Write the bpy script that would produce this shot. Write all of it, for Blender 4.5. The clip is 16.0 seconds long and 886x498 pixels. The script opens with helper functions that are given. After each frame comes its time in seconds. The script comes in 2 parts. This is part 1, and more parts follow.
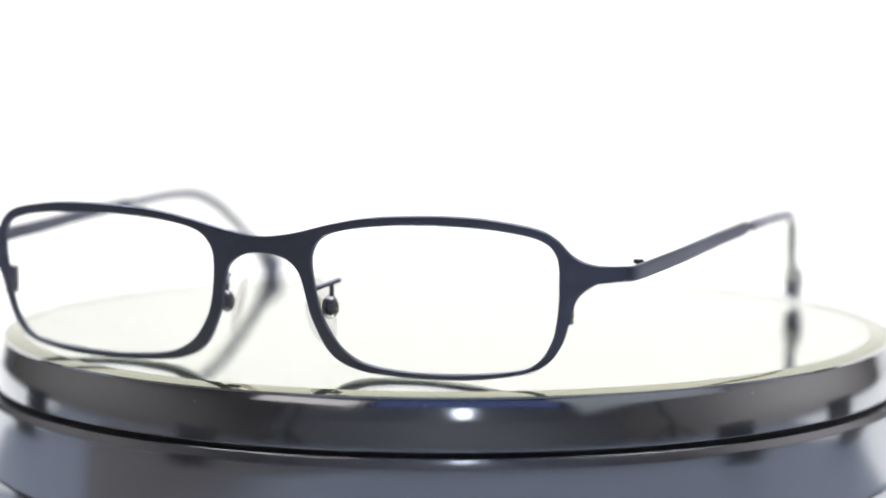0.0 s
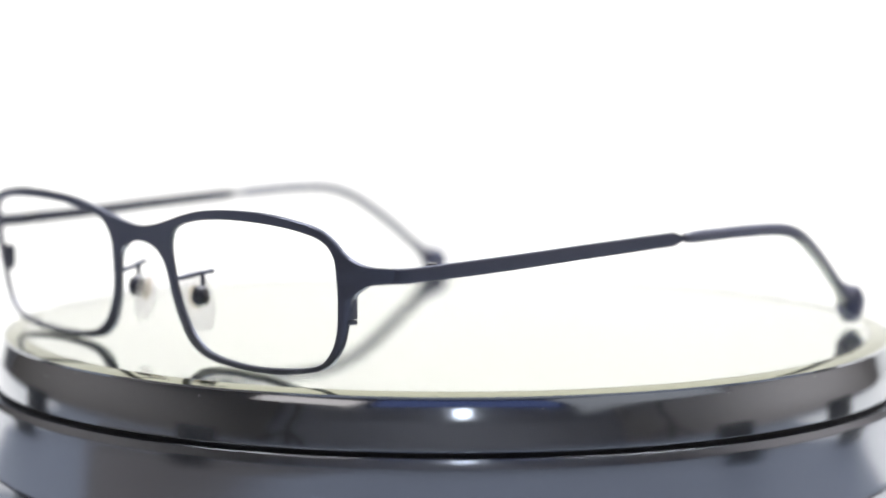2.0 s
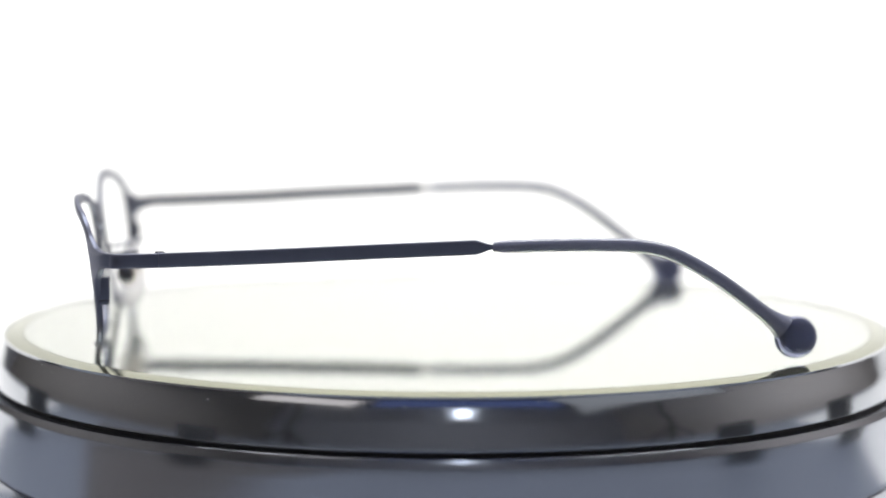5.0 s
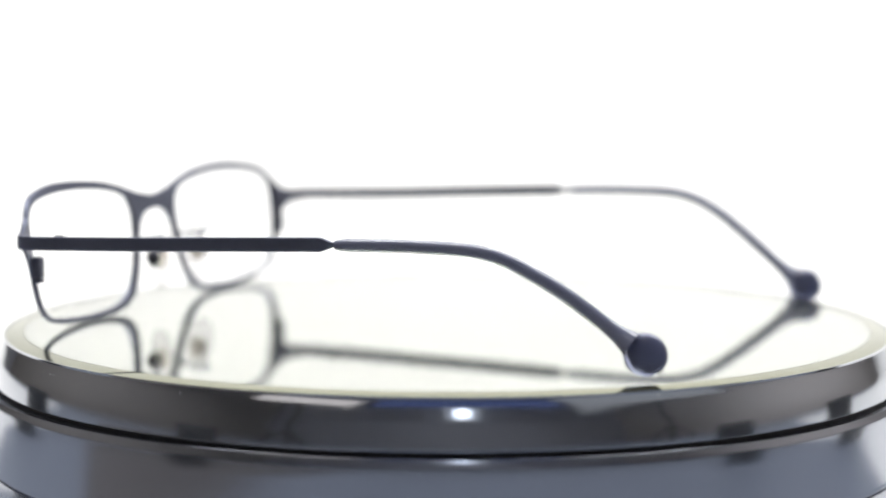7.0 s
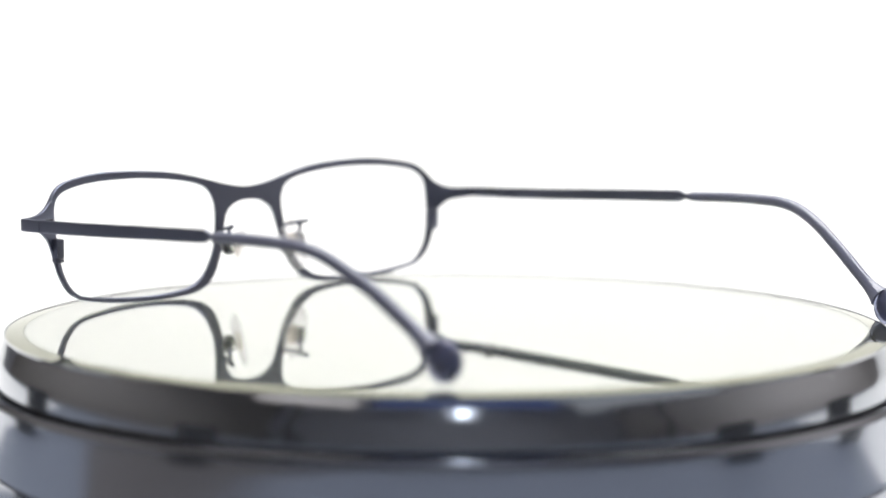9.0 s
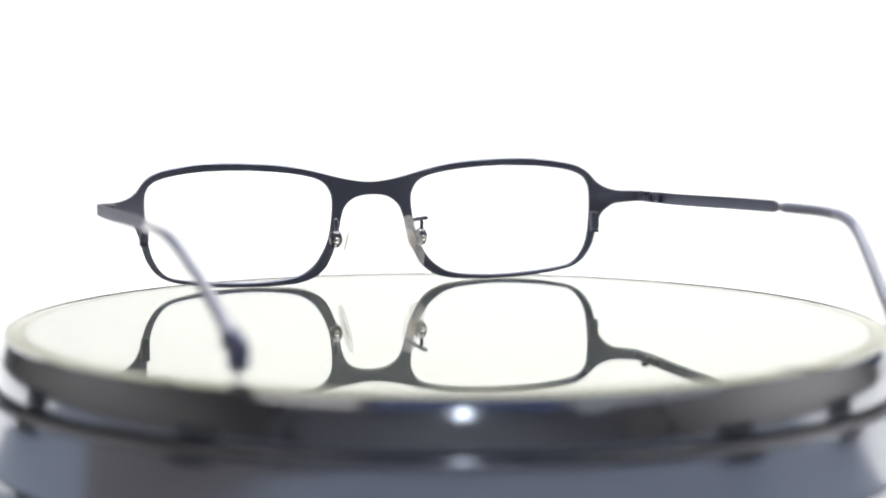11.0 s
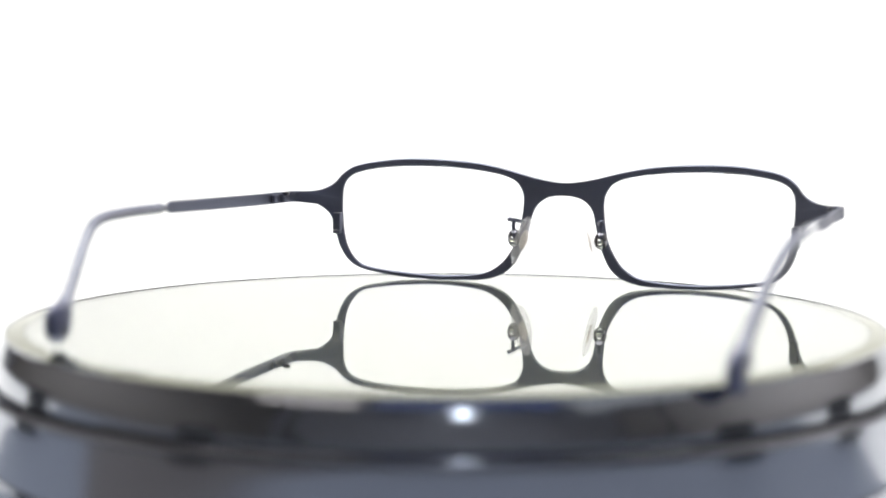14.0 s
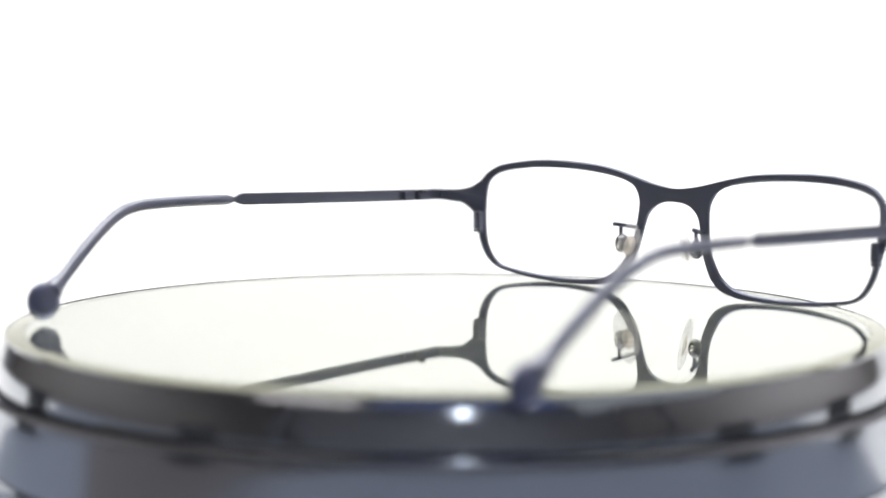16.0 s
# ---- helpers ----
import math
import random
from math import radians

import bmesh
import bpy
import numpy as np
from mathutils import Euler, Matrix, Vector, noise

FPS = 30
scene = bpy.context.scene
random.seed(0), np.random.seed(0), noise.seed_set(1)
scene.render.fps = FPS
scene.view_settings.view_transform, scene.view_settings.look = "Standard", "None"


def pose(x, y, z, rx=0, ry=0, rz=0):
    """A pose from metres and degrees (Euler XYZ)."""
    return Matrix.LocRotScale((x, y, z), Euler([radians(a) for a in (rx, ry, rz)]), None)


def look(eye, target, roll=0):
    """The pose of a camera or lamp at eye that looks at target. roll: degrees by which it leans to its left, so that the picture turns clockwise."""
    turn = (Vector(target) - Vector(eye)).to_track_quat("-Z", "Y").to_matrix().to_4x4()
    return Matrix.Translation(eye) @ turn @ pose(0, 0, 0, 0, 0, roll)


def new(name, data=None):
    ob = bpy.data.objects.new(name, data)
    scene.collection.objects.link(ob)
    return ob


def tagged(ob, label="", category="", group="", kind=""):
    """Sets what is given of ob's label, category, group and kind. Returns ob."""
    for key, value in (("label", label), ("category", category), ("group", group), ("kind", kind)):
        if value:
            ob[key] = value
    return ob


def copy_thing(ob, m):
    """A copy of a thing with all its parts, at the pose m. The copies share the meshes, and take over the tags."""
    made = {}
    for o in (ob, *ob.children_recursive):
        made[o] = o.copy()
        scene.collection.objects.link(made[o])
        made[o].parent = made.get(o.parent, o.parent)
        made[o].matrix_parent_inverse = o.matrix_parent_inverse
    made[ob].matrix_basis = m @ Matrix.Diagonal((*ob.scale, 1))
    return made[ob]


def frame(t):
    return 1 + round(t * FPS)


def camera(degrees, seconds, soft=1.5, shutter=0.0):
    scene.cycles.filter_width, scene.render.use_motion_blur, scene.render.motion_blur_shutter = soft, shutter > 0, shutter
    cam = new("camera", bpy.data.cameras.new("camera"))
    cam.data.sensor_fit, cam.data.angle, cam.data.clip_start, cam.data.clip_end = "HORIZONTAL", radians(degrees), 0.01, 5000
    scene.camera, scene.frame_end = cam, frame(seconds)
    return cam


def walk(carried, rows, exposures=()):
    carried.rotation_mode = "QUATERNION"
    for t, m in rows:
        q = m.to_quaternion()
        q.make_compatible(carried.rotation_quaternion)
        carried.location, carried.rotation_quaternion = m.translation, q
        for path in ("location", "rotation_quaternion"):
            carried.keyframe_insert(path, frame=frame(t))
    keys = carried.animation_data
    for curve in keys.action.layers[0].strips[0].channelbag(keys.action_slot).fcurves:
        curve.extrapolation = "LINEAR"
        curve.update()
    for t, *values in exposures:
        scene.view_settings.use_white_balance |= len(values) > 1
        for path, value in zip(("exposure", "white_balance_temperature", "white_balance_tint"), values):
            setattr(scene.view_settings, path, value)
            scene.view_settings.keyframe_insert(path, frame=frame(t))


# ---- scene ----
cam = camera(23.10, 16.0, soft=1.8)
EYE = (0.0, -0.44555, 0.06197)
AIM = (EYE[0] - 0.0020, EYE[1] + math.cos(0.10345), EYE[2] - math.sin(0.10345))
walk(cam, [(0.0, look(EYE, AIM, 0.131)), (16.0, look(EYE, AIM, 0.131))])

# ---- world and lamps ----
world = bpy.data.worlds.new("world")
scene.world = world
world.use_nodes = True
world.node_tree.nodes["Background"].inputs["Color"].default_value = (0.75, 0.85, 1.0, 1)
world.node_tree.nodes["Background"].inputs["Strength"].default_value = 0.05


def area_lamp(name, eye, target, width, height, watts, colour):
    data = bpy.data.lights.new(name, "AREA")
    data.shape, data.size, data.size_y, data.energy, data.color = "RECTANGLE", width, height, watts, colour
    ob = new(name, data)
    ob.matrix_world = look(eye, target)
    return ob


# softboxes: one over the set, one on either side in front; a small lamp behind the camera
OVERHEAD = ((0.0, 0.27, 1.05), (0.0, 0.40, 0.0), 1.5, 0.9)
FRONT_A = ((-0.485, -0.69, 0.545), (0.0, -0.09, 0.0), 0.40, 0.19)
FRONT_B = ((0.67, -0.54, 0.58), (0.0, -0.09, 0.0), 0.70, 0.34)
LED = ((0.055, -0.85, 0.40), (0.0, -0.09, 0.0), 0.043, 0.05)
area_lamp("overhead_lamp", *OVERHEAD, 25.0, (1.0, 0.995, 0.985))
area_lamp("softbox_lamp", *FRONT_A, 0.26, (1.0, 0.92, 0.85))
area_lamp("softbox_lamp", *FRONT_B, 0.30, (0.94, 0.97, 1.0))
area_lamp("led_lamp", *LED, 0.08, (0.85, 0.92, 1.0))
scene.view_settings.exposure = 0.0


# ---- materials ----
def material(name, base, rough=0.5, metal=0.0, spread=0.12, grain=400.0, stain=12.0, bump=0.0,
             rough_spread=0.06, **more):
    """A principled surface whose colour and gloss vary at two scales (grain and stains per metre)."""
    m = bpy.data.materials.new(name)
    m.use_nodes = True
    nt = m.node_tree
    b = nt.nodes["Principled BSDF"]
    b.inputs["Metallic"].default_value = metal
    where = nt.nodes.new("ShaderNodeTexCoord")
    n1, n2 = nt.nodes.new("ShaderNodeTexNoise"), nt.nodes.new("ShaderNodeTexNoise")
    n1.inputs["Scale"].default_value, n2.inputs["Scale"].default_value = grain, stain
    n1.inputs["Detail"].default_value, n2.inputs["Detail"].default_value = 3.0, 4.0
    both = nt.nodes.new("ShaderNodeMath")
    both.operation = "ADD"
    ramp = nt.nodes.new("ShaderNodeMapRange")
    ramp.inputs["From Min"].default_value, ramp.inputs["From Max"].default_value = 0.6, 1.4
    ramp.inputs["To Min"].default_value, ramp.inputs["To Max"].default_value = 1 - spread, 1 + spread
    tint = nt.nodes.new("ShaderNodeVectorMath")
    tint.operation = "SCALE"
    tint.inputs[0].default_value = base
    gloss = nt.nodes.new("ShaderNodeMapRange")
    gloss.inputs["From Min"].default_value, gloss.inputs["From Max"].default_value = 0.6, 1.4
    gloss.inputs["To Min"].default_value = max(0.0, rough - rough_spread)
    gloss.inputs["To Max"].default_value = rough + rough_spread
    link = nt.links.new
    for n in (n1, n2):
        link(where.outputs["Object"], n.inputs["Vector"])
    link(n1.outputs["Fac"], both.inputs[0])
    link(n2.outputs["Fac"], both.inputs[1])
    link(both.outputs[0], ramp.inputs["Value"])
    link(both.outputs[0], gloss.inputs["Value"])
    link(ramp.outputs[0], tint.inputs["Scale"])
    link(tint.outputs["Vector"], b.inputs["Base Color"])
    link(gloss.outputs[0], b.inputs["Roughness"])
    if bump:
        relief = nt.nodes.new("ShaderNodeBump")
        relief.inputs["Strength"].default_value, relief.inputs["Distance"].default_value = bump, 0.0002
        link(n1.outputs["Fac"], relief.inputs["Height"])
        link(relief.outputs[0], b.inputs["Normal"])
    for key, value in more.items():
        b.inputs[key.replace("_", " ")].default_value = value
    return m


NAVY = material("navy_titanium", (0.165, 0.177, 0.235), 0.33, 0.68, 0.10, 9000, 160, 0.15,
                Specular_Tint=(0.42, 0.42, 0.46, 1))
GUNMETAL = material("gunmetal_screw", (0.20, 0.20, 0.225), 0.24, 1.0, 0.1, 5000, 300)
STEEL = material("bright_screw", (0.75, 0.74, 0.72), 0.18, 1.0, 0.05, 5000, 300)
SLEEVE = material("blue_acetate", (0.26, 0.275, 0.385), 0.08, 0.0, 0.12, 3000, 90, 0.0, 0.04,
                  Transmission_Weight=0.22, IOR=1.75)
PADDLE = material("navy_acetate", (0.42, 0.45, 0.62), 0.06, 0.0, 0.10, 3000, 90, 0.0, 0.03,
                  Transmission_Weight=0.85, IOR=1.45)
DISC = material("navy_inlay", (0.29, 0.305, 0.43), 0.15, 0.2, 0.15, 3000, 200)


def see_through(name, colour, cloud, gloss=0.05, rough=0.08):
    """A clear soft plastic that scatters part of the light that passes through it."""
    m = bpy.data.materials.new(name)
    m.use_nodes = True
    nt = m.node_tree
    nt.nodes.remove(nt.nodes["Principled BSDF"])
    clear, milk, shine = (nt.nodes.new("ShaderNodeBsdf" + k) for k in ("Transparent", "Translucent", "Glossy"))
    clear.inputs["Color"].default_value = milk.inputs["Color"].default_value = (*colour, 1)
    shine.inputs["Roughness"].default_value = rough
    where, spots, level = (nt.nodes.new("ShaderNode" + k) for k in ("TexCoord", "TexNoise", "MapRange"))
    spots.inputs["Scale"].default_value = 350.0
    level.inputs["To Min"].default_value, level.inputs["To Max"].default_value = cloud * 0.7, cloud * 1.3
    body, skin = nt.nodes.new("ShaderNodeMixShader"), nt.nodes.new("ShaderNodeMixShader")
    skin.inputs["Fac"].default_value = gloss
    link = nt.links.new
    link(where.outputs["Object"], spots.inputs["Vector"])
    link(spots.outputs["Fac"], level.inputs["Value"])
    link(level.outputs[0], body.inputs["Fac"])
    link(clear.outputs[0], body.inputs[1])
    link(milk.outputs[0], body.inputs[2])
    link(body.outputs[0], skin.inputs[1])
    link(shine.outputs[0], skin.inputs[2])
    link(skin.outputs[0], nt.nodes["Material Output"].inputs["Surface"])
    return m


SILICONE = see_through("clear_silicone", (0.98, 0.975, 0.98), 0.16, 0.06)
INSERT = see_through("cream_insert", (0.96, 0.92, 0.87), 0.32, 0.04)
RING = material("dark_chrome", (0.42, 0.44, 0.485), 0.115, 1.0, 0.05, 2500, 22, 0.02, 0.03)
BODY = material("dark_chrome_base", (0.40, 0.42, 0.475), 0.17, 1.0, 0.05, 2500, 22, 0.02, 0.03)
GAP_SHADE = material("black_gap_shade", (0.012, 0.012, 0.014), 0.5, 0.0, 0.1, 900, 60)
DARK_BLOCK = material("black_block", (0.035, 0.037, 0.042), 0.6, 0.0, 0.15, 900, 60)
SILVER = material("tinted_silver", (0.955, 0.98, 0.895), 0.014, 0.83, 0.008, 60, 9, 0.0, 0.01)
PLATE = material("mirror_glass", (0.972, 0.987, 0.945), 0.005, 0.0, 0.005, 60, 9, 0.0, 0.004,
                 Transmission_Weight=1.0, IOR=1.5)
EDGE = material("olive_mirror_bevel", (0.30, 0.305, 0.20), 0.04, 0.9, 0.06, 700, 40, 0.0, 0.03)
PAPER = material("white_paper", (0.86, 0.86, 0.85), 0.8, 0.0, 0.01, 300, 3, 0.05)
TABLE = material("grey_table", (0.225, 0.25, 0.30), 0.55, 0.0, 0.08, 220, 5, 0.05)
WALLS = material("grey_wall", (0.50, 0.51, 0.56), 0.85, 0.0, 0.05, 90, 1.5, 0.05)
WEST = material("brown_wall", (0.37, 0.345, 0.32), 0.85, 0.0, 0.06, 90, 1.5, 0.05)
EAST = material("beige_wall", (0.78, 0.73, 0.69), 0.85, 0.0, 0.05, 90, 1.5, 0.05)
SKY = bpy.data.materials.new("evening_sky")
SKY.use_nodes = True
SKY.node_tree.nodes["Principled BSDF"].inputs["Base Color"].default_value = (0, 0, 0, 1)
SKY.node_tree.nodes["Principled BSDF"].inputs["Emission Color"].default_value = (0.11, 0.145, 0.33, 1)
SKY.node_tree.nodes["Principled BSDF"].inputs["Emission Strength"].default_value = 1.0
FLOORING = material("brown_floor", (0.18, 0.15, 0.13), 0.6, 0.0, 0.12, 60, 2, 0.05)
CEILING = material("blue_grey_ceiling", (0.55, 0.57, 0.66), 0.9, 0.0, 0.04, 60, 2, 0.05)
HOUSING = material("black_housing", (0.03, 0.03, 0.033), 0.5, 0.0, 0.1, 200, 10)


MM = 0.001


# ---- mesh helpers ----
def part(name, bm, mat, parent=None, label="", smooth=True):
    me = bpy.data.meshes.new(name)
    bmesh.ops.recalc_face_normals(bm, faces=bm.faces)
    bm.to_mesh(me)
    bm.free()
    me.materials.append(mat)
    if smooth:
        for p in me.polygons:
            p.use_smooth = True
        me.set_sharp_from_angle(angle=radians(38))
    ob = new(name, me)
    if parent:
        ob.parent = parent
    return tagged(ob, label=label)


def lathe(profile, segments=192, closed=False):
    """Turns (radius, height) pairs about the z axis."""
    bm = bmesh.new()
    rings = []
    for r, z in profile:
        if r < 1e-6:
            rings.append([bm.verts.new((0, 0, z))])
        else:
            rings.append([bm.verts.new((r * math.cos(2 * math.pi * i / segments),
                                        r * math.sin(2 * math.pi * i / segments), z)) for i in range(segments)])
    pairs = list(zip(rings, rings[1:])) + ([(rings[-1], rings[0])] if closed else [])
    for a, b in pairs:
        for i in range(segments):
            j = (i + 1) % segments
            if len(a) == 1 and len(b) == 1:
                continue
            if len(a) == 1:
                bm.faces.new((a[0], b[i], b[j]))
            elif len(b) == 1:
                bm.faces.new((a[i], a[j], b[0]))
            else:
                bm.faces.new((a[i], a[j], b[j], b[i]))
    return bm


def box(bm, lo, hi, bevel=0.0):
    made = bmesh.ops.create_cube(bm, size=1.0)["verts"]
    for v in made:
        v.co = Vector([l + (c + 0.5) * (h - l) for l, h, c in zip(lo, hi, v.co)])
    if bevel:
        edges = {e for v in made for e in v.link_edges}
        bmesh.ops.bevel(bm, geom=list(edges), offset=bevel, segments=2, profile=0.6, affect="EDGES")
    return bm


def spline(points, per=8, loop=False):
    """A Catmull-Rom curve through points of any dimension."""
    p = [np.array(q, float) for q in points]
    n, out = len(p), []
    for i in range(n if loop else n - 1):
        a, b = p[i], p[(i + 1) % n]
        z = p[i - 1] if loop or i else 2 * a - b
        c = p[(i + 2) % n] if loop or i + 2 < n else 2 * b - a
        for k in range(per):
            s = k / per
            out.append(0.5 * (2 * a + (b - z) * s + (2 * z - 5 * a + 4 * b - c) * s * s
                              + (3 * a - z - 3 * b + c) * s ** 3))
    if not loop:
        out.append(p[-1])
    return out


def sweep(bm, path, sizes, sides=12, square=2.0, up=(0, 0, 1)):
    """A bar along path; sizes: (half width, half height) at each point; square: exponent of its section."""
    rings = []
    path = [Vector(q) for q in path]
    for i, q in enumerate(path):
        way = (path[min(i + 1, len(path) - 1)] - path[max(i - 1, 0)]).normalized()
        side = way.cross(Vector(up)).normalized()
        top = side.cross(way)
        w, h = sizes[i]
        ring = []
        for k in range(sides):
            a = 2 * math.pi * (k + 0.5) / sides
            c, s = math.cos(a), math.sin(a)
            e = 2 / square
            ring.append(bm.verts.new(q + side * (w * math.copysign(abs(c) ** e, c)) + top * (h * math.copysign(abs(s) ** e, s))))
        rings.append(ring)
    for a, b in zip(rings, rings[1:]):
        for k in range(sides):
            bm.faces.new((a[k], a[(k + 1) % sides], b[(k + 1) % sides], b[k]))
    bm.faces.new(rings[0])
    bm.faces.new(rings[-1][::-1])
    return bm


def blob(bm, centre, radii, turn=None, u=20, v=12):
    m = Matrix.Translation(centre) @ (turn or Matrix()) @ Matrix.Diagonal((*radii, 1))
    bmesh.ops.create_uvsphere(bm, u_segments=u, v_segments=v, radius=1.0, matrix=m)
    return bm


def rod(bm, a, b, radius, sides=14):
    a, b = Vector(a), Vector(b)
    way = b - a
    m = Matrix.Translation((a + b) / 2) @ way.to_track_quat("Z", "Y").to_matrix().to_4x4()
    bmesh.ops.create_cone(bm, cap_ends=True, segments=sides, radius1=radius, radius2=radius, depth=way.length, matrix=m)
    return bm



# ---- the set: table, paper sweep, room ----
TABLE_Z = -0.046


def sheet(name, lo, hi, mat, label, category):
    bm = bmesh.new()
    box(bm, lo, hi)
    return tagged(part(name, bm, mat, smooth=False), label=label, category=category, kind="structure")


sheet("floor", (-1.5, -1.7, -0.83), (1.5, 1.6, -0.80), FLOORING, "brown floor of the photo room", "floor")
sheet("wall_north", (-1.5, 1.6, -0.83), (1.5, 1.7, 1.9), WALLS, "plain grey wall behind the backdrop", "wall")
def window_wall():
    """The wall behind the camera with one wide window through it, sky beyond."""
    x0, x1, z0, z1 = -0.62, 1.00, 0.98, 1.72
    bm = bmesh.new()
    box(bm, (-1.5, -1.8, -0.83), (1.5, -1.7, z0))
    box(bm, (-1.5, -1.8, z1), (1.5, -1.7, 1.9))
    box(bm, (-1.5, -1.8, z0), (x0, -1.7, z1))
    box(bm, (x1, -1.8, z0), (1.5, -1.7, z1))
    tagged(part("wall_south", bm, WALLS, smooth=False), "plain grey wall with a wide window", "wall", kind="structure")
    win = tagged(new("window_1"), "wide window with a dark frame and blue evening sky", "window", kind="structure")
    bm = bmesh.new()
    for lo, hi in (((x0, z0), (x1, z0 + 0.03)), ((x0, z1 - 0.03), (x1, z1)), ((x0, z0 + 0.03), (x0 + 0.03, z1 - 0.03)),
                   ((x1 - 0.03, z0 + 0.03), (x1, z1 - 0.03))):
        box(bm, (lo[0], -1.77, lo[1]), (hi[0], -1.73, hi[1]), 0.002)
    part("window_frame", bm, HOUSING, win, smooth=False)
    bm = box(bmesh.new(), (x0 + 0.03, -1.752, z0 + 0.03), (x1 - 0.03, -1.748, z1 - 0.03))
    pane = part("pane", bm, PLATE, win, smooth=False)
    pane.visible_shadow = False
    bm = box(bmesh.new(), (x0 - 0.4, -2.02, z0 - 0.4), (x1 + 0.4, -2.00, z1 + 0.4))
    tagged(part("backdrop_sky", bm, SKY, smooth=False), "plain blue evening sky outside the window", "sky", kind="structure")


window_wall()
sheet("wall_west", (-1.6, -1.8, -0.83), (-1.5, 1.7, 1.9), WEST, "plain brown wall of the photo room", "wall")
sheet("wall_east", (1.5, -1.8, -0.83), (1.6, 1.7, 1.9), EAST, "plain beige wall of the photo room", "wall")
sheet("ceiling", (-1.6, -1.8, 1.9), (1.6, 1.7, 2.0), CEILING, "blue-grey ceiling of the photo room", "ceiling")


def table():
    top = new("photo_table")
    tagged(top, "grey photo table under the turntable", "table")
    bm = box(bmesh.new(), (-1.1, -1.1, TABLE_Z - 0.03), (1.1, 1.1, TABLE_Z), 0.003)
    part("tabletop", bm, TABLE, top)
    for x in (-1.05, 1.0):
        for y in (-1.05, 1.0):
            part("leg", box(bmesh.new(), (x, y, -0.80), (x + 0.05, y + 0.05, TABLE_Z - 0.03), 0.003), HOUSING, top)


def paper_sweep():
    """A white sheet that lies on the table and curves up behind it."""
    bm = bmesh.new()
    line = [(0.042, 0.0), (0.11, 0.0), (0.25, 0.0), (0.45, 0.0), (0.65, 0.0)]
    line += [(0.65 + 0.25 * math.sin(a), 0.25 - 0.25 * math.cos(a)) for a in np.linspace(0.1, math.pi / 2, 14)]
    line += [(0.90, 0.6), (0.90, 1.25)]
    rows = []
    for i, (y, z) in enumerate(line):
        p, q = line[max(i - 1, 0)], line[min(i + 1, len(line) - 1)]
        way = Vector((0, q[0] - p[0], q[1] - p[1])).normalized()
        back = Vector((0, way.z, -way.y)) * 0.0003
        for lift in (Vector(), back):
            rows.append([bm.verts.new(Vector((x, y, TABLE_Z + 0.0005 + z)) + lift) for x in np.linspace(-0.75, 0.75, 9)])
    upper, under = rows[0::2], rows[1::2]
    for sheet_rows in (upper, under):
        for a, b in zip(sheet_rows, sheet_rows[1:]):
            for i in range(8):
                bm.faces.new((a[i], a[i + 1], b[i + 1], b[i]))
    for a, b in zip(zip(upper, under), list(zip(upper, under))[1:]):
        for i in (0, 8):
            bm.faces.new((a[0][i], b[0][i], b[1][i], a[1][i]))
    for a, b in ((upper[0], under[0]), (upper[-1], under[-1])):
        for i in range(8):
            bm.faces.new((a[i], a[i + 1], b[i + 1], b[i]))
    bmesh.ops.rotate(bm, cent=(0, 0, 0), matrix=Matrix.Rotation(radians(-7.5), 3, "Z"), verts=bm.verts)
    tagged(part("backdrop", bm, PAPER), "seamless white paper sweep behind the turntable", "backdrop", kind="structure")


def softbox(name, spec, label, foot_z=TABLE_Z):
    """A black lamp housing round the back of an area lamp."""
    eye, target, w, h = spec
    top = new(name)
    top.matrix_world = look(eye, target)
    tagged(top, label, "studio lamp")
    bm = bmesh.new()
    for s in (-1, 1):
        box(bm, (s * (w / 2 + 0.004) - 0.003, -h / 2 - 0.006, 0.0), (s * (w / 2 + 0.004) + 0.003, h / 2 + 0.006, 0.06))
        box(bm, (-w / 2, s * (h / 2 + 0.004) - 0.003, 0.0), (w / 2, s * (h / 2 + 0.004) + 0.003, 0.06))
    part("rim", bm, HOUSING, top, smooth=False)
    part("back", box(bmesh.new(), (-w / 2, -h / 2, 0.052), (w / 2, h / 2, 0.058), 0.001), HOUSING, top, smooth=False)
    part("bracket", rod(bmesh.new(), (0, 0, 0.058), (0, 0, 0.16), 0.012), HOUSING, top)
    knee = top.matrix_world @ Vector((0, 0, 0.15))
    end = Vector((knee.x, knee.y, foot_z))
    turn_back = top.matrix_world.inverted()
    part("pole", rod(bmesh.new(), turn_back @ knee, turn_back @ end, 0.012), HOUSING, top)
    if foot_z < 0:
        for a in (0.5, 2.6, 4.7):
            toe = end + Vector((0.12 * math.cos(a), 0.12 * math.sin(a), 0.007))
            part("foot", rod(bmesh.new(), turn_back @ (end + Vector((0, 0, 0.1))), turn_back @ toe, 0.006), HOUSING, top)


table()
paper_sweep()
softbox("overhead_softbox", OVERHEAD, "black-housed overhead softbox above the white sweep", 1.90)
softbox("front_softbox", FRONT_A, "black-housed warm softbox on a table stand")
softbox("front_softbox", FRONT_B, "black-housed white softbox on a table stand")


# ---- turntable ----
def turned_side(radius, slopes):
    """A lathe profile upwards from radius; slopes: (height, degrees by which the surface faces up)."""
    z0, z1 = slopes[0][0], slopes[-1][0]
    heights = sorted(set([h for h, _ in slopes] + list(np.linspace(z0, z1, 40))))
    out = [(radius, z0)]
    for a, b in zip(heights, heights[1:]):
        lean = float(np.interp((a + b) / 2, *zip(*slopes)))
        radius -= (b - a) * math.tan(radians(lean))
        out.append((radius, b))
    return out


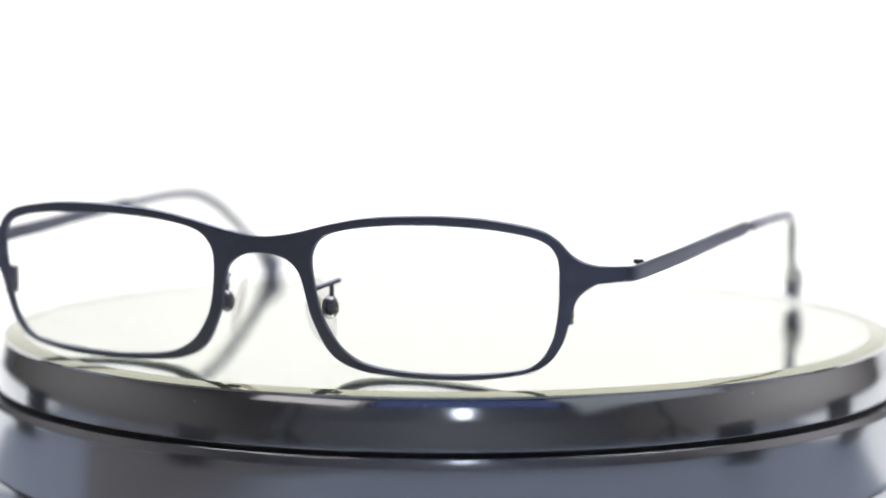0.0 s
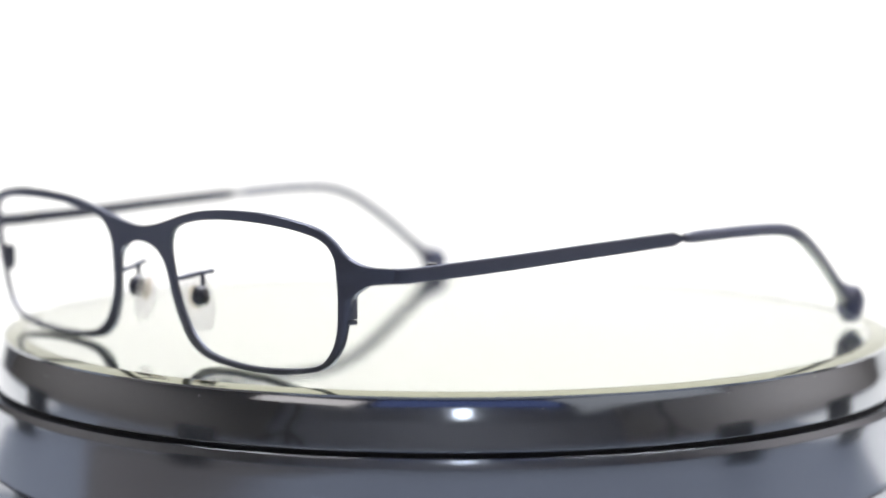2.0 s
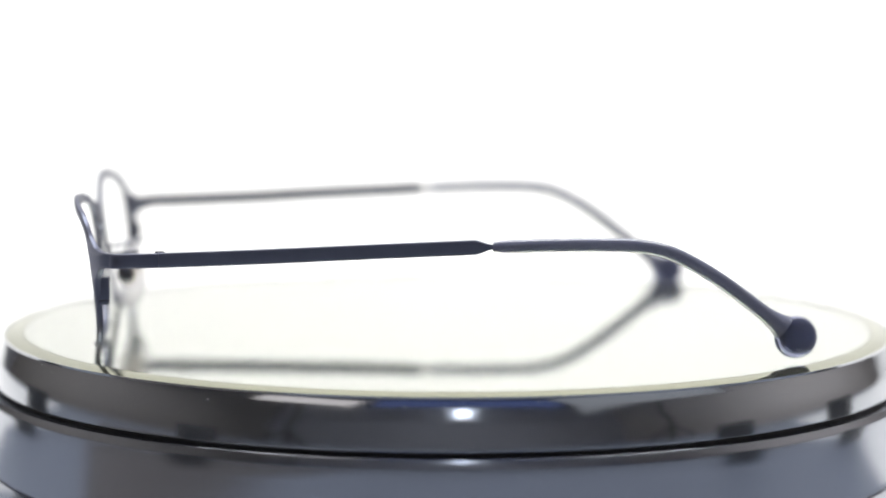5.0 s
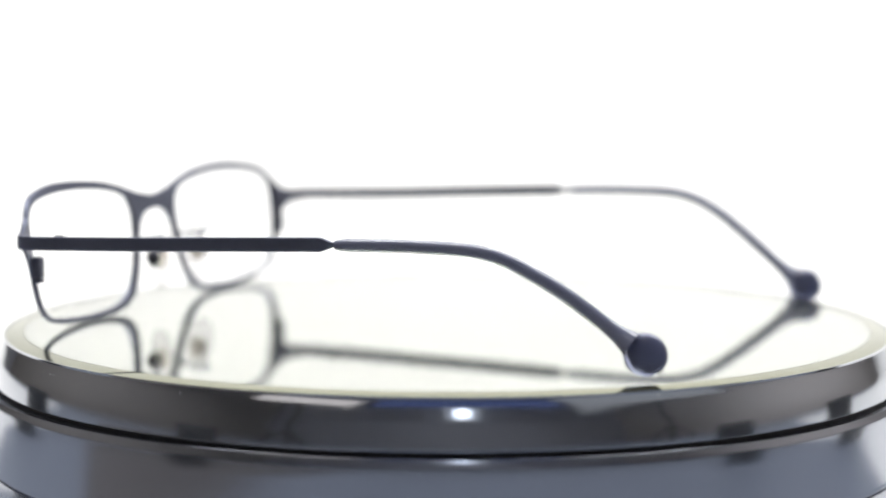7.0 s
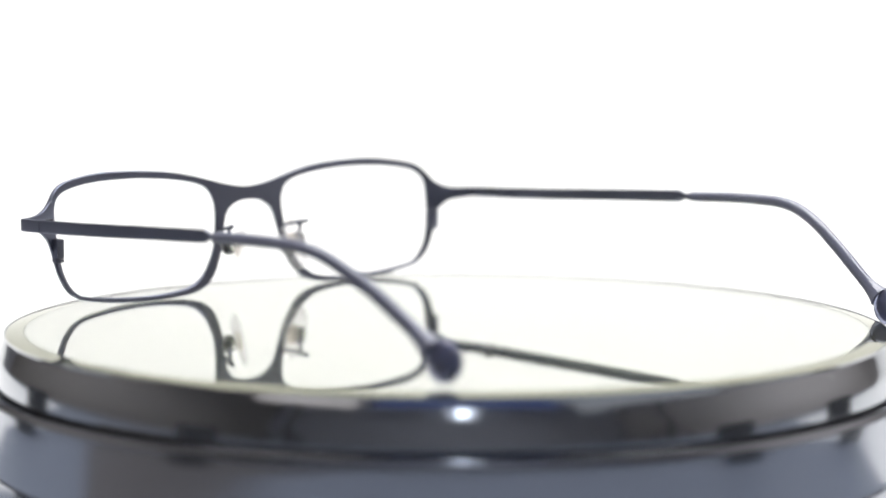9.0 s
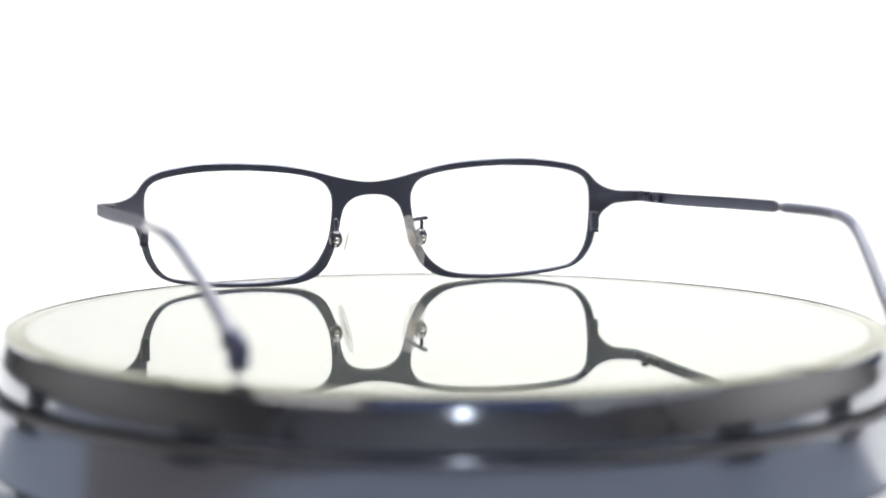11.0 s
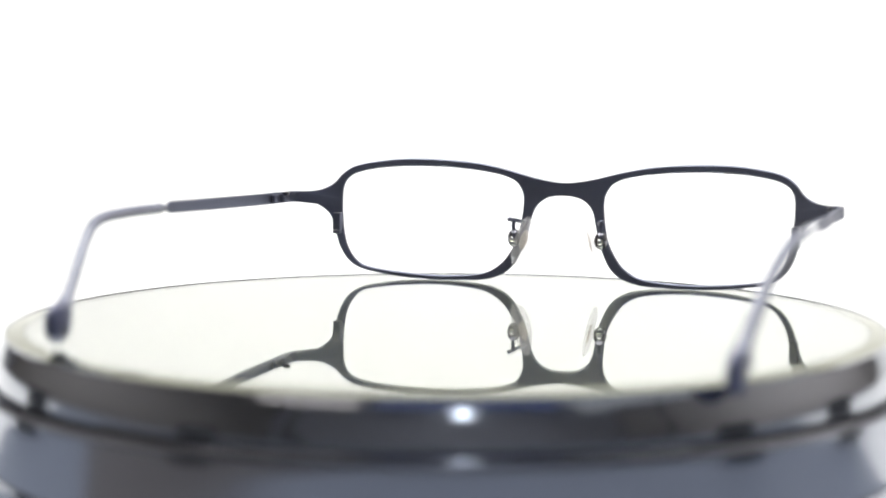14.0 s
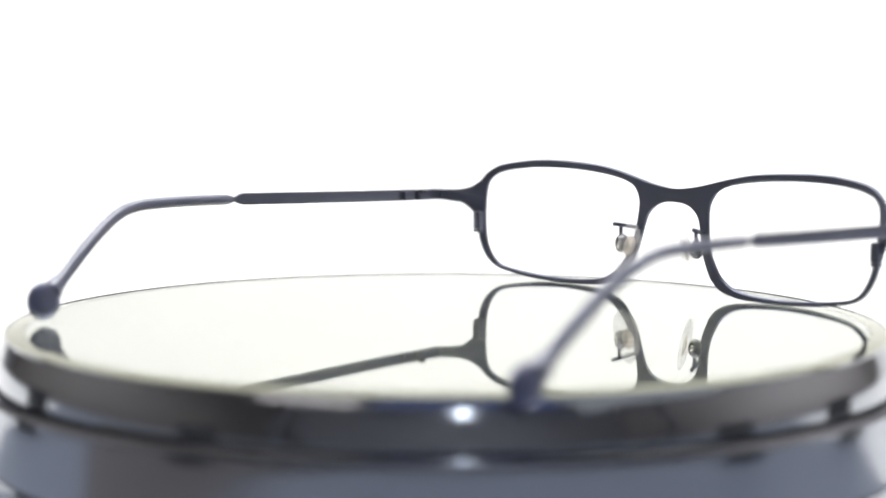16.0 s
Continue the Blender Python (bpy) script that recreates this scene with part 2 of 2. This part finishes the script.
def turntable():
    top = tagged(new("turntable"), "round dark chrome display turntable with mirrored top", "turntable")
    base = lathe([(0.070, TABLE_Z + 0.0005), (0.0935, TABLE_Z + 0.0005), (0.0942, TABLE_Z + 0.0011),
                  (0.0945, TABLE_Z + 0.0025), (0.0945, -0.0249), (0.0944, -0.0246), (0.0940, -0.0245), (0.0940, -0.0239),
                  (0.0944, -0.0238)]
                 + turned_side(0.0945, [(-0.0235, 0.0), (-0.0150, -0.6), (-0.0137, -0.8), (-0.0122, 1.5), (-0.0112, 4.0), (-0.0107, 9.0),
                                        (-0.0105, 16.0), (-0.0103, 18.2), (-0.0096, 19.7), (-0.00945, 21.0), (-0.0094, 75.0)])
                 + [(0.0920, -0.0094), (0.070, -0.0094)])
    part("base", base, BODY, top, "polished dark metal base drum")
    # black band in the gap; its colour stands in for the shade there
    part("gap_shade_band", lathe([(0.060, -0.0097), (0.0914, -0.0097), (0.0914, -0.0082), (0.060, -0.0082)]), GAP_SHADE, top,
         "black band painted as the shade in the gap under the platter")
    plat = part("platter", lathe([(0.060, -0.0087), (0.0919, -0.0087)]
                                 + turned_side(0.0922, [(-0.0087, -60.0), (-0.0086, 0.0), (-0.0084, 4.3), (-0.0061, 7.0),
                                                        (-0.0050, 10.0), (-0.0041, 14.0), (-0.0035, 17.6),
                                                        (-0.0023, 19.0), (-0.0014, 20.2), (-0.0007, 24.0), (-0.0001, 29.0),
                                                        (0.0002, 36.0), (0.0003, 65.0)])
                                 + [(0.0903, 0.00036), (0.0902, 0.0003), (0.0901, -0.0011), (0.060, -0.0011)]),
                RING, top, "polished dark chrome platter rim")
    part("silver", lathe([(0.0, -0.0005), (0.0860, -0.0005), (0.0860, -0.0007), (0.0, -0.0007)]), SILVER, plat,
         "yellow-tinted mirror silver", smooth=False)
    part("glass", lathe([(0.0, 0.0006), (0.0861, 0.0006), (0.0861, -0.00045), (0.0, -0.00045)]), PLATE, plat,
         "clear mirror glass", smooth=False)
    part("glass_bevel", lathe([(0.0862, 0.00059), (0.0898, 0.00026), (0.0900, 0.0002), (0.0900, -0.0009),
                               (0.0862, -0.0009)], closed=True), EDGE, plat, "olive-tinted bevelled mirror edge")
    # dust on the rim
    bm = bmesh.new()
    rng = random.Random(7)
    for _ in range(26):
        a, k = rng.uniform(0, 2 * math.pi), rng.random()
        r, z = 0.0905 + 0.0011 * k, -0.0002 - 0.0022 * k
        size = rng.uniform(0.05, 0.13) * MM
        blob(bm, (r * math.cos(a), r * math.sin(a), z), (size, size, size * 0.6), None, 6, 4)
    tagged(part("dust", bm, PAPER, plat, "fine white dust specks"), kind="stuff")
    return top, plat


TURNTABLE, PLATTER = turntable()


def mirrored_blocks():
    """Black blocks added unseen on the table round the turntable, mirrored in its metal."""
    bm = box(bmesh.new(), (-0.019, -0.010, 0.0), (0.019, 0.010, 0.041), 0.002)
    first = part("mirrored_block", bm, DARK_BLOCK)
    tagged(first, "small black block on the table, added unseen for its dark reflection", "rubber block", "blocks round the turntable")
    for i, (az, r) in enumerate(((-50, 0.262), (59, 0.257), (91, 0.245), (-99, 0.245))):
        a = radians(az)
        m = pose(r * math.sin(a), -r * math.cos(a), TABLE_Z + (0.002 if az == -50 else 0.0), 0, 0, az)
        if i:
            copy_thing(first, m)
        else:
            at = m
    first.matrix_basis = at


# unseen brown sheet, added only to darken the drum's reflection on the left
BROWN_SHEET = material("brown_sheet", (0.115, 0.106, 0.104), 0.9, 0.0, 0.15, 900, 20, 0.3)
bm = box(bmesh.new(), (-0.52, -0.42, TABLE_Z), (-0.125, -0.06, TABLE_Z + 0.002), 0.0008)
tagged(part("reflected_sheet", bm, BROWN_SHEET), "thin dark brown sheet on the table, added unseen to tone the drum's reflection", "mat")
mirrored_blocks()


# ---- eyeglasses: x to the wearer's left, y to the ear ends, z up, in millimetres ----
LENS_OPENING = [(9.8, 19.3), (10.5, 22.9), (13.2, 25.35), (20, 26.85), (30, 27.65), (40, 27.6), (47.5, 26.9),
                (52.5, 25.6), (54.7, 23.3), (55.1, 19.3), (54.65, 13.2), (53.45, 8.1), (50.7, 4.4), (46.6, 3.0),
                (38, 2.05), (29, 1.75), (20, 2.55), (15.6, 4.55), (12.9, 7.6), (10.8, 12.2)]
UPPER_EDGE = [(0, 24.6), (4, 25.0), (8, 25.8), (14.5, 27.45), (21, 28.7), (28, 29.3), (35, 29.55), (41.5, 29.4),
              (48, 28.6), (52.3, 27.6), (55, 25.9), (57, 23.6), (59.2, 22.2), (61.8, 21.55), (65.6, 21.45)]
LOWER_EDGE = [(65.6, 18.95), (62.3, 18.85), (60, 17.8), (58.0, 16.1), (56.95, 13.9), (56.15, 11.1), (55.15, 8.1),
              (53.4, 5.3), (50.9, 3.3), (47, 2.1), (38.8, 0.95), (29.5, 0.62), (20, 1.05), (15.0, 2.35), (12.0, 4.65),
              (10.2, 7.8), (8.9, 11), (8.2, 14.2), (7.5, 17.1), (6.75, 18.8), (5.4, 20.2), (3.7, 21.1), (1.8, 21.5), (0, 21.6)]
BOW, WRAP, TILT = -6.19, 13.6, math.tan(radians(7.26))


def face(x, z):
    """Depth of the front's curved, tilted face."""
    return -10.7 + BOW * (x / 67.0) ** 2 + WRAP * (x / 67.0) ** 4 + (16.5 - z) * TILT


def front_mesh(side, depth=1.05):
    """Half of the front: the rim round one opening, half of the bridge and the end piece."""
    cx, cz = 32.5, 15.0
    inner = [np.array(q) for q in spline(LENS_OPENING, 10, True)]
    ang = np.unwrap([math.atan2(q[1] - cz, q[0] - cx) for q in inner])
    outer = spline([(-4, 25.0)] + UPPER_EDGE, 8)[8:] + spline(LOWER_EDGE + [(-1.8, 21.5)], 8)[:-8]
    ring_in = []
    base = ang[0]
    step = np.sign(ang[-1] - ang[0])
    arch = next(k for k in range(len(outer) // 2, len(outer)) if outer[k][0] < 7.5)
    for k, q in enumerate(outer):
        a = math.atan2(q[1] - cz, q[0] - cx)
        if k >= arch:  # the arch of the bridge fans out evenly
            a = radians(175.2 - 10.7 * (k - arch) / (len(outer) - 1 - arch))
        lo, hi = min(ang[0], ang[0] + step * 2 * math.pi), max(ang[0], ang[0] + step * 2 * math.pi)
        while a < lo:
            a += 2 * math.pi
        while a > hi:
            a -= 2 * math.pi
        full = np.append(ang, ang[0] + step * 2 * math.pi)
        order = np.argsort(full)
        xs = np.append([i[0] for i in inner], inner[0][0])
        zs = np.append([i[1] for i in inner], inner[0][1])
        ring_in.append((np.interp(a, full[order], xs[order]), np.interp(a, full[order], zs[order])))
    bm = bmesh.new()

    def col(q):
        return Vector((side * q[0] * MM, face(q[0], q[1]) * MM, q[1] * MM))

    n = len(outer)
    cols = []
    for o, i in zip(outer, ring_in):
        o, i = np.array(o), np.array(i)
        d = o - i
        reach = max(np.linalg.norm(d), 1e-6)
        e = min(0.22 / reach, 0.3)
        ring = []
        for f, y in ((0, 0.22), (e, 0), (0.5, -0.02), (1 - e, 0), (1, 0.22), (1, depth - 0.2), (1 - e, depth), (e, depth), (0, depth - 0.2)):
            q = i + d * f
            v = col(q)
            if o[0] < 0.01 and f == 1:
                y = 0.0 if y < depth / 2 else depth
            v.y += y * MM
            ring.append(bm.verts.new(v))
        cols.append(ring)
    for k in range(n - 1):
        a, b = cols[k], cols[k + 1]
        for j in range(9):
            bm.faces.new((a[j], a[(j + 1) % 9], b[(j + 1) % 9], b[j]))
    # the nasal stretch of the rim closes between the bridge's two edges
    a, b = cols[-1], cols[0]
    for j in (0, 1, 2, 3, 5, 6, 7):
        bm.faces.new((a[j], a[j + 1], b[j + 1], b[j]))
    bm.faces.new((a[8], a[0], b[0], b[8]))
    bmesh.ops.remove_doubles(bm, verts=bm.verts, dist=1e-6)
    return bm


def disc(m, radius, half):
    """A flat disc across x with a full round edge, in millimetres."""
    bm = blob(bmesh.new(), (0, 0, 0), (1, 1, 1), Matrix.Rotation(math.pi / 2, 4, "Y"), 32, 16)
    for v in bm.verts:
        flat = math.hypot(v.co.y, v.co.z)
        k = flat ** 0.6 / max(flat, 1e-6)
        v.co = Vector((v.co.x * half, v.co.y * k * radius, v.co.z * k * radius)) * MM
    bmesh.ops.transform(bm, matrix=m, verts=bm.verts)
    return bm


def temple(side):
    s = side
    # flat bar, bending at the front corner and necking down before the sleeve
    line = [(64.6, -4.4, 20.2), (65.6, -4.15, 20.2), (66.2, -3.55, 20.22), (66.55, -2.5, 20.25), (66.7, -1.0, 20.3)]
    bend = line + [(66.9, 4.0, 20.4)]
    bm = bmesh.new()
    p = [(s * x * MM, y * MM, z * MM) for x, y, z in bend]
    sweep(bm, p, [(0.5 * MM, 1.32 * MM)] * len(p), 16, 5.0)
    end = part("end_piece", bm, NAVY, FRONT)
    bm = bmesh.new()
    end_x, end_z = (68.7, 22.55) if s > 0 else (70.1, 22.6)
    bar = spline([(66.88, 4.04, 20.42), (67.5, 20, 20.95), (end_x - 0.8, 40, end_z - 0.8), (end_x, 60.0, end_z)], 6)
    size = [(0.45 * MM, 1.34 * MM)] * len(bar)
    for y, h in ((60.9, 1.05), (62.1, 0.6), (63.0, 0.42), (65.0, 0.40)):
        bar.append(np.array((end_x + (y - 60) * 0.04, y, end_z + (y - 60) * 0.02)))
        size.append((0.42 * MM, h * MM))
    sweep(bm, [(s * x * MM, y * MM, z * MM) for x, y, z in bar], size, 16, 5.0)
    t = part("temple", bm, NAVY, GLASSES, "flat navy metal temple arm")
    # hinge with three knuckles on the inner side
    hx, hy = s * 65.3, 4.7
    bm = bmesh.new()
    for z in (-0.98, -0.30, 0.38):
        rod(bm, (s * 0.25 * MM, 0, z * MM), (s * 0.25 * MM, 0, (z + 0.60) * MM), 0.70 * MM)
    for y0, y1 in ((-4.6, -0.85), (0.85, 4.6)):
        box(bm, (min(s * 0.35, s * 1.15) * MM, y0 * MM, -1.0 * MM), (max(s * 0.35, s * 1.15) * MM, y1 * MM, 1.0 * MM), 0.1 * MM)
    hinge = part("hinge", bm, NAVY, t, "three-knuckle hinge")
    hinge.location = (hx * MM, hy * MM, 20.4 * MM)
    bm = rod(bmesh.new(), (s * 64.9 * MM, 4.1 * MM, 21.1 * MM), (s * 64.9 * MM, 4.1 * MM, 21.85 * MM), 0.9 * MM, 18)
    bmesh.ops.bevel(bm, geom=bm.edges[:], offset=0.12 * MM, segments=2, affect="EDGES")
    part("screw", bm, GUNMETAL, t, "small hinge screw head")
    # acetate sleeve ending in a round paddle
    bm = bmesh.new()
    if s > 0:
        line = [(68.8, 63.0, 22.6), (69.4, 75.0, 22.9), (69.7, 83.8, 22.9), (69.8, 89.7, 22.6), (69.4, 94.5, 21.5),
                (68.4, 99.5, 19.1), (66.9, 105.5, 15.4), (65.3, 112.4, 10.3), (64.6, 116.8, 7.1)]
        foot = (64.2, 119.2, 5.2)
    else:
        line = [(70.2, 62.8, 22.65), (71.0, 74.6, 23.0), (71.1, 83.7, 23.0), (70.6, 89.9, 22.6), (69.9, 95.1, 21.1),
                (68.9, 100.4, 18.3), (67.8, 106.6, 13.8), (66.7, 113.8, 8.0), (66.4, 118.0, 4.7)]
        foot = (66.3, 120.7, 2.75)
    line = spline(line, 8)
    size = []
    for i in range(len(line)):
        k = i / (len(line) - 1)
        r = 1.18 + 0.20 * k + 1.0 * max(0.0, (k - 0.86) / 0.14) ** 2
        if i < 4:
            r *= (0.70, 0.96, 1.0, 1.0)[i]
        size.append((0.88 * r * MM, r * MM))
    sweep(bm, [(s * x * MM, y * MM, z * MM) for x, y, z in line], size, 18, 2.3)
    part("temple_tip", bm, SLEEVE, t, "glossy translucent blue acetate ear sleeve")
    core = line[2:-2]
    bm = sweep(bmesh.new(), [(s * x * MM, y * MM, z * MM) for x, y, z in core], [(0.40 * MM, 0.60 * MM)] * len(core), 10)
    part("core_wire", bm, NAVY, t, "metal core inside the sleeve")
    # the paddle: a thick clear disc with a rounded edge and a navy inlay
    at = Matrix.Translation((s * foot[0] * MM, foot[1] * MM, foot[2] * MM))
    paddle = part("paddle", disc(at, 3.95, 1.75), PADDLE, t, "round glossy clear-edged paddle end")
    part("inlay", disc(at @ Matrix.Translation((0, 0.42 * MM, 0.42 * MM)), 3.35, 1.25), DISC, paddle, "navy inlay in the paddle")
    return hinge


def rim_lock(side):
    s = side
    y = face(56, 14)
    bm = bmesh.new()
    x0, x1 = sorted((s * 54.75, s * 56.65))
    box(bm, (x0 * MM, (y + 0.7) * MM, 11.3 * MM), (x1 * MM, (y + 2.7) * MM, 12.1 * MM), 0.22 * MM)
    box(bm, (x0 * MM, (y + 0.7) * MM, 12.18 * MM), (x1 * MM, (y + 2.7) * MM, 16.3 * MM), 0.22 * MM)
    lock = part("rim_lock", bm, NAVY, FRONT, "split rim closing block")
    bm = rod(bmesh.new(), (s * 55.65 * MM, (y + 1.75) * MM, 16.1 * MM), (s * 55.65 * MM, (y + 1.75) * MM, 16.5 * MM), 0.6 * MM)
    part("screw", bm, STEEL, lock, "bright screw head")


def nose_pad(side):
    s = side
    f = face(9, 15.5) + 1.2

    def at(x, y, z):
        return (s * x * MM, y * MM, z * MM)

    bm = bmesh.new()
    bar = spline([(9.0, f, 15.2), (9.6, -6.9, 15.6), (10.4, -5.0, 16.0), (11.1, -2.9, 16.35)], 5)
    sweep(bm, [at(*q) for q in bar], [(0.46 * MM, 0.46 * MM)] * len(bar), 10)
    stem = spline([(10.5, -4.7, 16.0), (10.6, -4.6, 14.8), (10.6, -4.8, 13.0)], 5)
    sweep(bm, [at(*q) for q in stem], [(0.44 * MM, 0.44 * MM)] * len(stem), 10, up=(0, 1, 0))
    blob(bm, at(11.1, -2.9, 16.35), (0.5 * MM,) * 3, None, 10, 6)
    arm = part("pad_arm", bm, NAVY, FRONT, "bent wire nose pad arm")
    bm = blob(bmesh.new(), at(10.5, -5.0, 11.75), (1.55 * MM, 1.85 * MM, 2.15 * MM))
    part("pad_box", bm, GUNMETAL, arm, "round dark pad box")
    bm = blob(bmesh.new(), at(10.6, -3.75, 11.6), (0.8 * MM, 0.8 * MM, 0.8 * MM))
    part("screw", bm, STEEL, arm, "bright pad screw")
    # drop-shaped silicone pad, leaning outwards at its foot
    lean = Matrix.Rotation(s * radians(-14), 4, "Y") @ Matrix.Rotation(s * radians(-20), 4, "Z")
    bm = bmesh.new()
    blob(bm, (0, 0, 0), (0.95 * MM, 3.4 * MM, 6.3 * MM), None, 24, 18)
    for v in bm.verts:
        k = v.co.z / (6.3 * MM)
        v.co.y *= 1.0 - 0.16 * k
        v.co.y += 0.5 * MM * k * k
    bmesh.ops.transform(bm, matrix=Matrix.Translation(at(8.2, -4.4, 10.9)) @ lean, verts=bm.verts)
    pad = part("nose_pad", bm, SILICONE, GLASSES, "clear silicone nose pad")
    bm = bmesh.new()
    blob(bm, (0, 0, 0), (0.22 * MM, 1.6 * MM, 2.4 * MM), None, 18, 10)
    bmesh.ops.transform(bm, matrix=Matrix.Translation(at(8.0, -4.4, 11.4)) @ lean, verts=bm.verts)
    part("pad_insert", bm, INSERT, pad, "small cream insert inside the pad")


GLASSES = tagged(new("eyeglasses"), "navy metal eyeglasses with rectangular empty rims, arms open", "eyeglasses")
halves = bmesh.new()
for side in (1, -1):
    half = front_mesh(side)
    me = bpy.data.meshes.new("half")
    half.to_mesh(me)
    half.free()
    halves.from_mesh(me)
    bpy.data.meshes.remove(me)
bmesh.ops.remove_doubles(halves, verts=halves.verts, dist=2e-5)
FRONT = part("front_frame", halves, NAVY, GLASSES, "satin navy one-piece metal front")
HINGES = [temple(s) for s in (1, -1)]
for s in (1, -1):
    rim_lock(s)
    nose_pad(s)

# the point on which the lens is focused; the camera's autofocus hunts a little
FOCUS = tagged(new("focus_point"), kind="structure")
cam.data.dof.use_dof = True
cam.data.dof.focus_object = FOCUS
cam.data.dof.aperture_fstop = 8.8


# ---- what moves: the platter turns and carries the glasses ----
def turned(t):
    """The platter's turn in degrees."""
    return float(np.interp(t, *zip(*TURN)))


TURN = spline([(0, 225.17), (1, 212.54), (2, 199.75), (3.5, 181.5), (5, 163.1), (7, 137.3), (9, 112.6), (11.3, 83.24),
               (12.6, 66.77), (14, 49.73), (16, 25.85)], 12)


def motions():
    times = [0.5 * i for i in range(33)]
    seat = pose(0.05824, 0.01760, 0.0, 0, 0, 112.07)
    walk(PLATTER, [(t, pose(0, 0, 0, 0, 0, turned(t))) for t in times])
    walk(FOCUS, [(t, pose(0, y, 0)) for t, y in (
        (0, -0.075), (1, -0.078), (2.0, -0.076), (2.5, -0.062), (3.0, -0.036), (3.5, -0.024), (3.8, -0.050), (4.1, -0.072),
        (5.0, -0.068), (6.5, -0.060), (7.5, -0.055), (8.5, -0.054), (9.0, 0.004), (10.0, 0.045), (11.5, 0.062), (13, 0.068),
        (14.5, 0.066), (16, 0.048))])
    walk(GLASSES, [(t, pose(0, 0, 0, 0, 0, turned(t)) @ seat) for t in times])


motions()
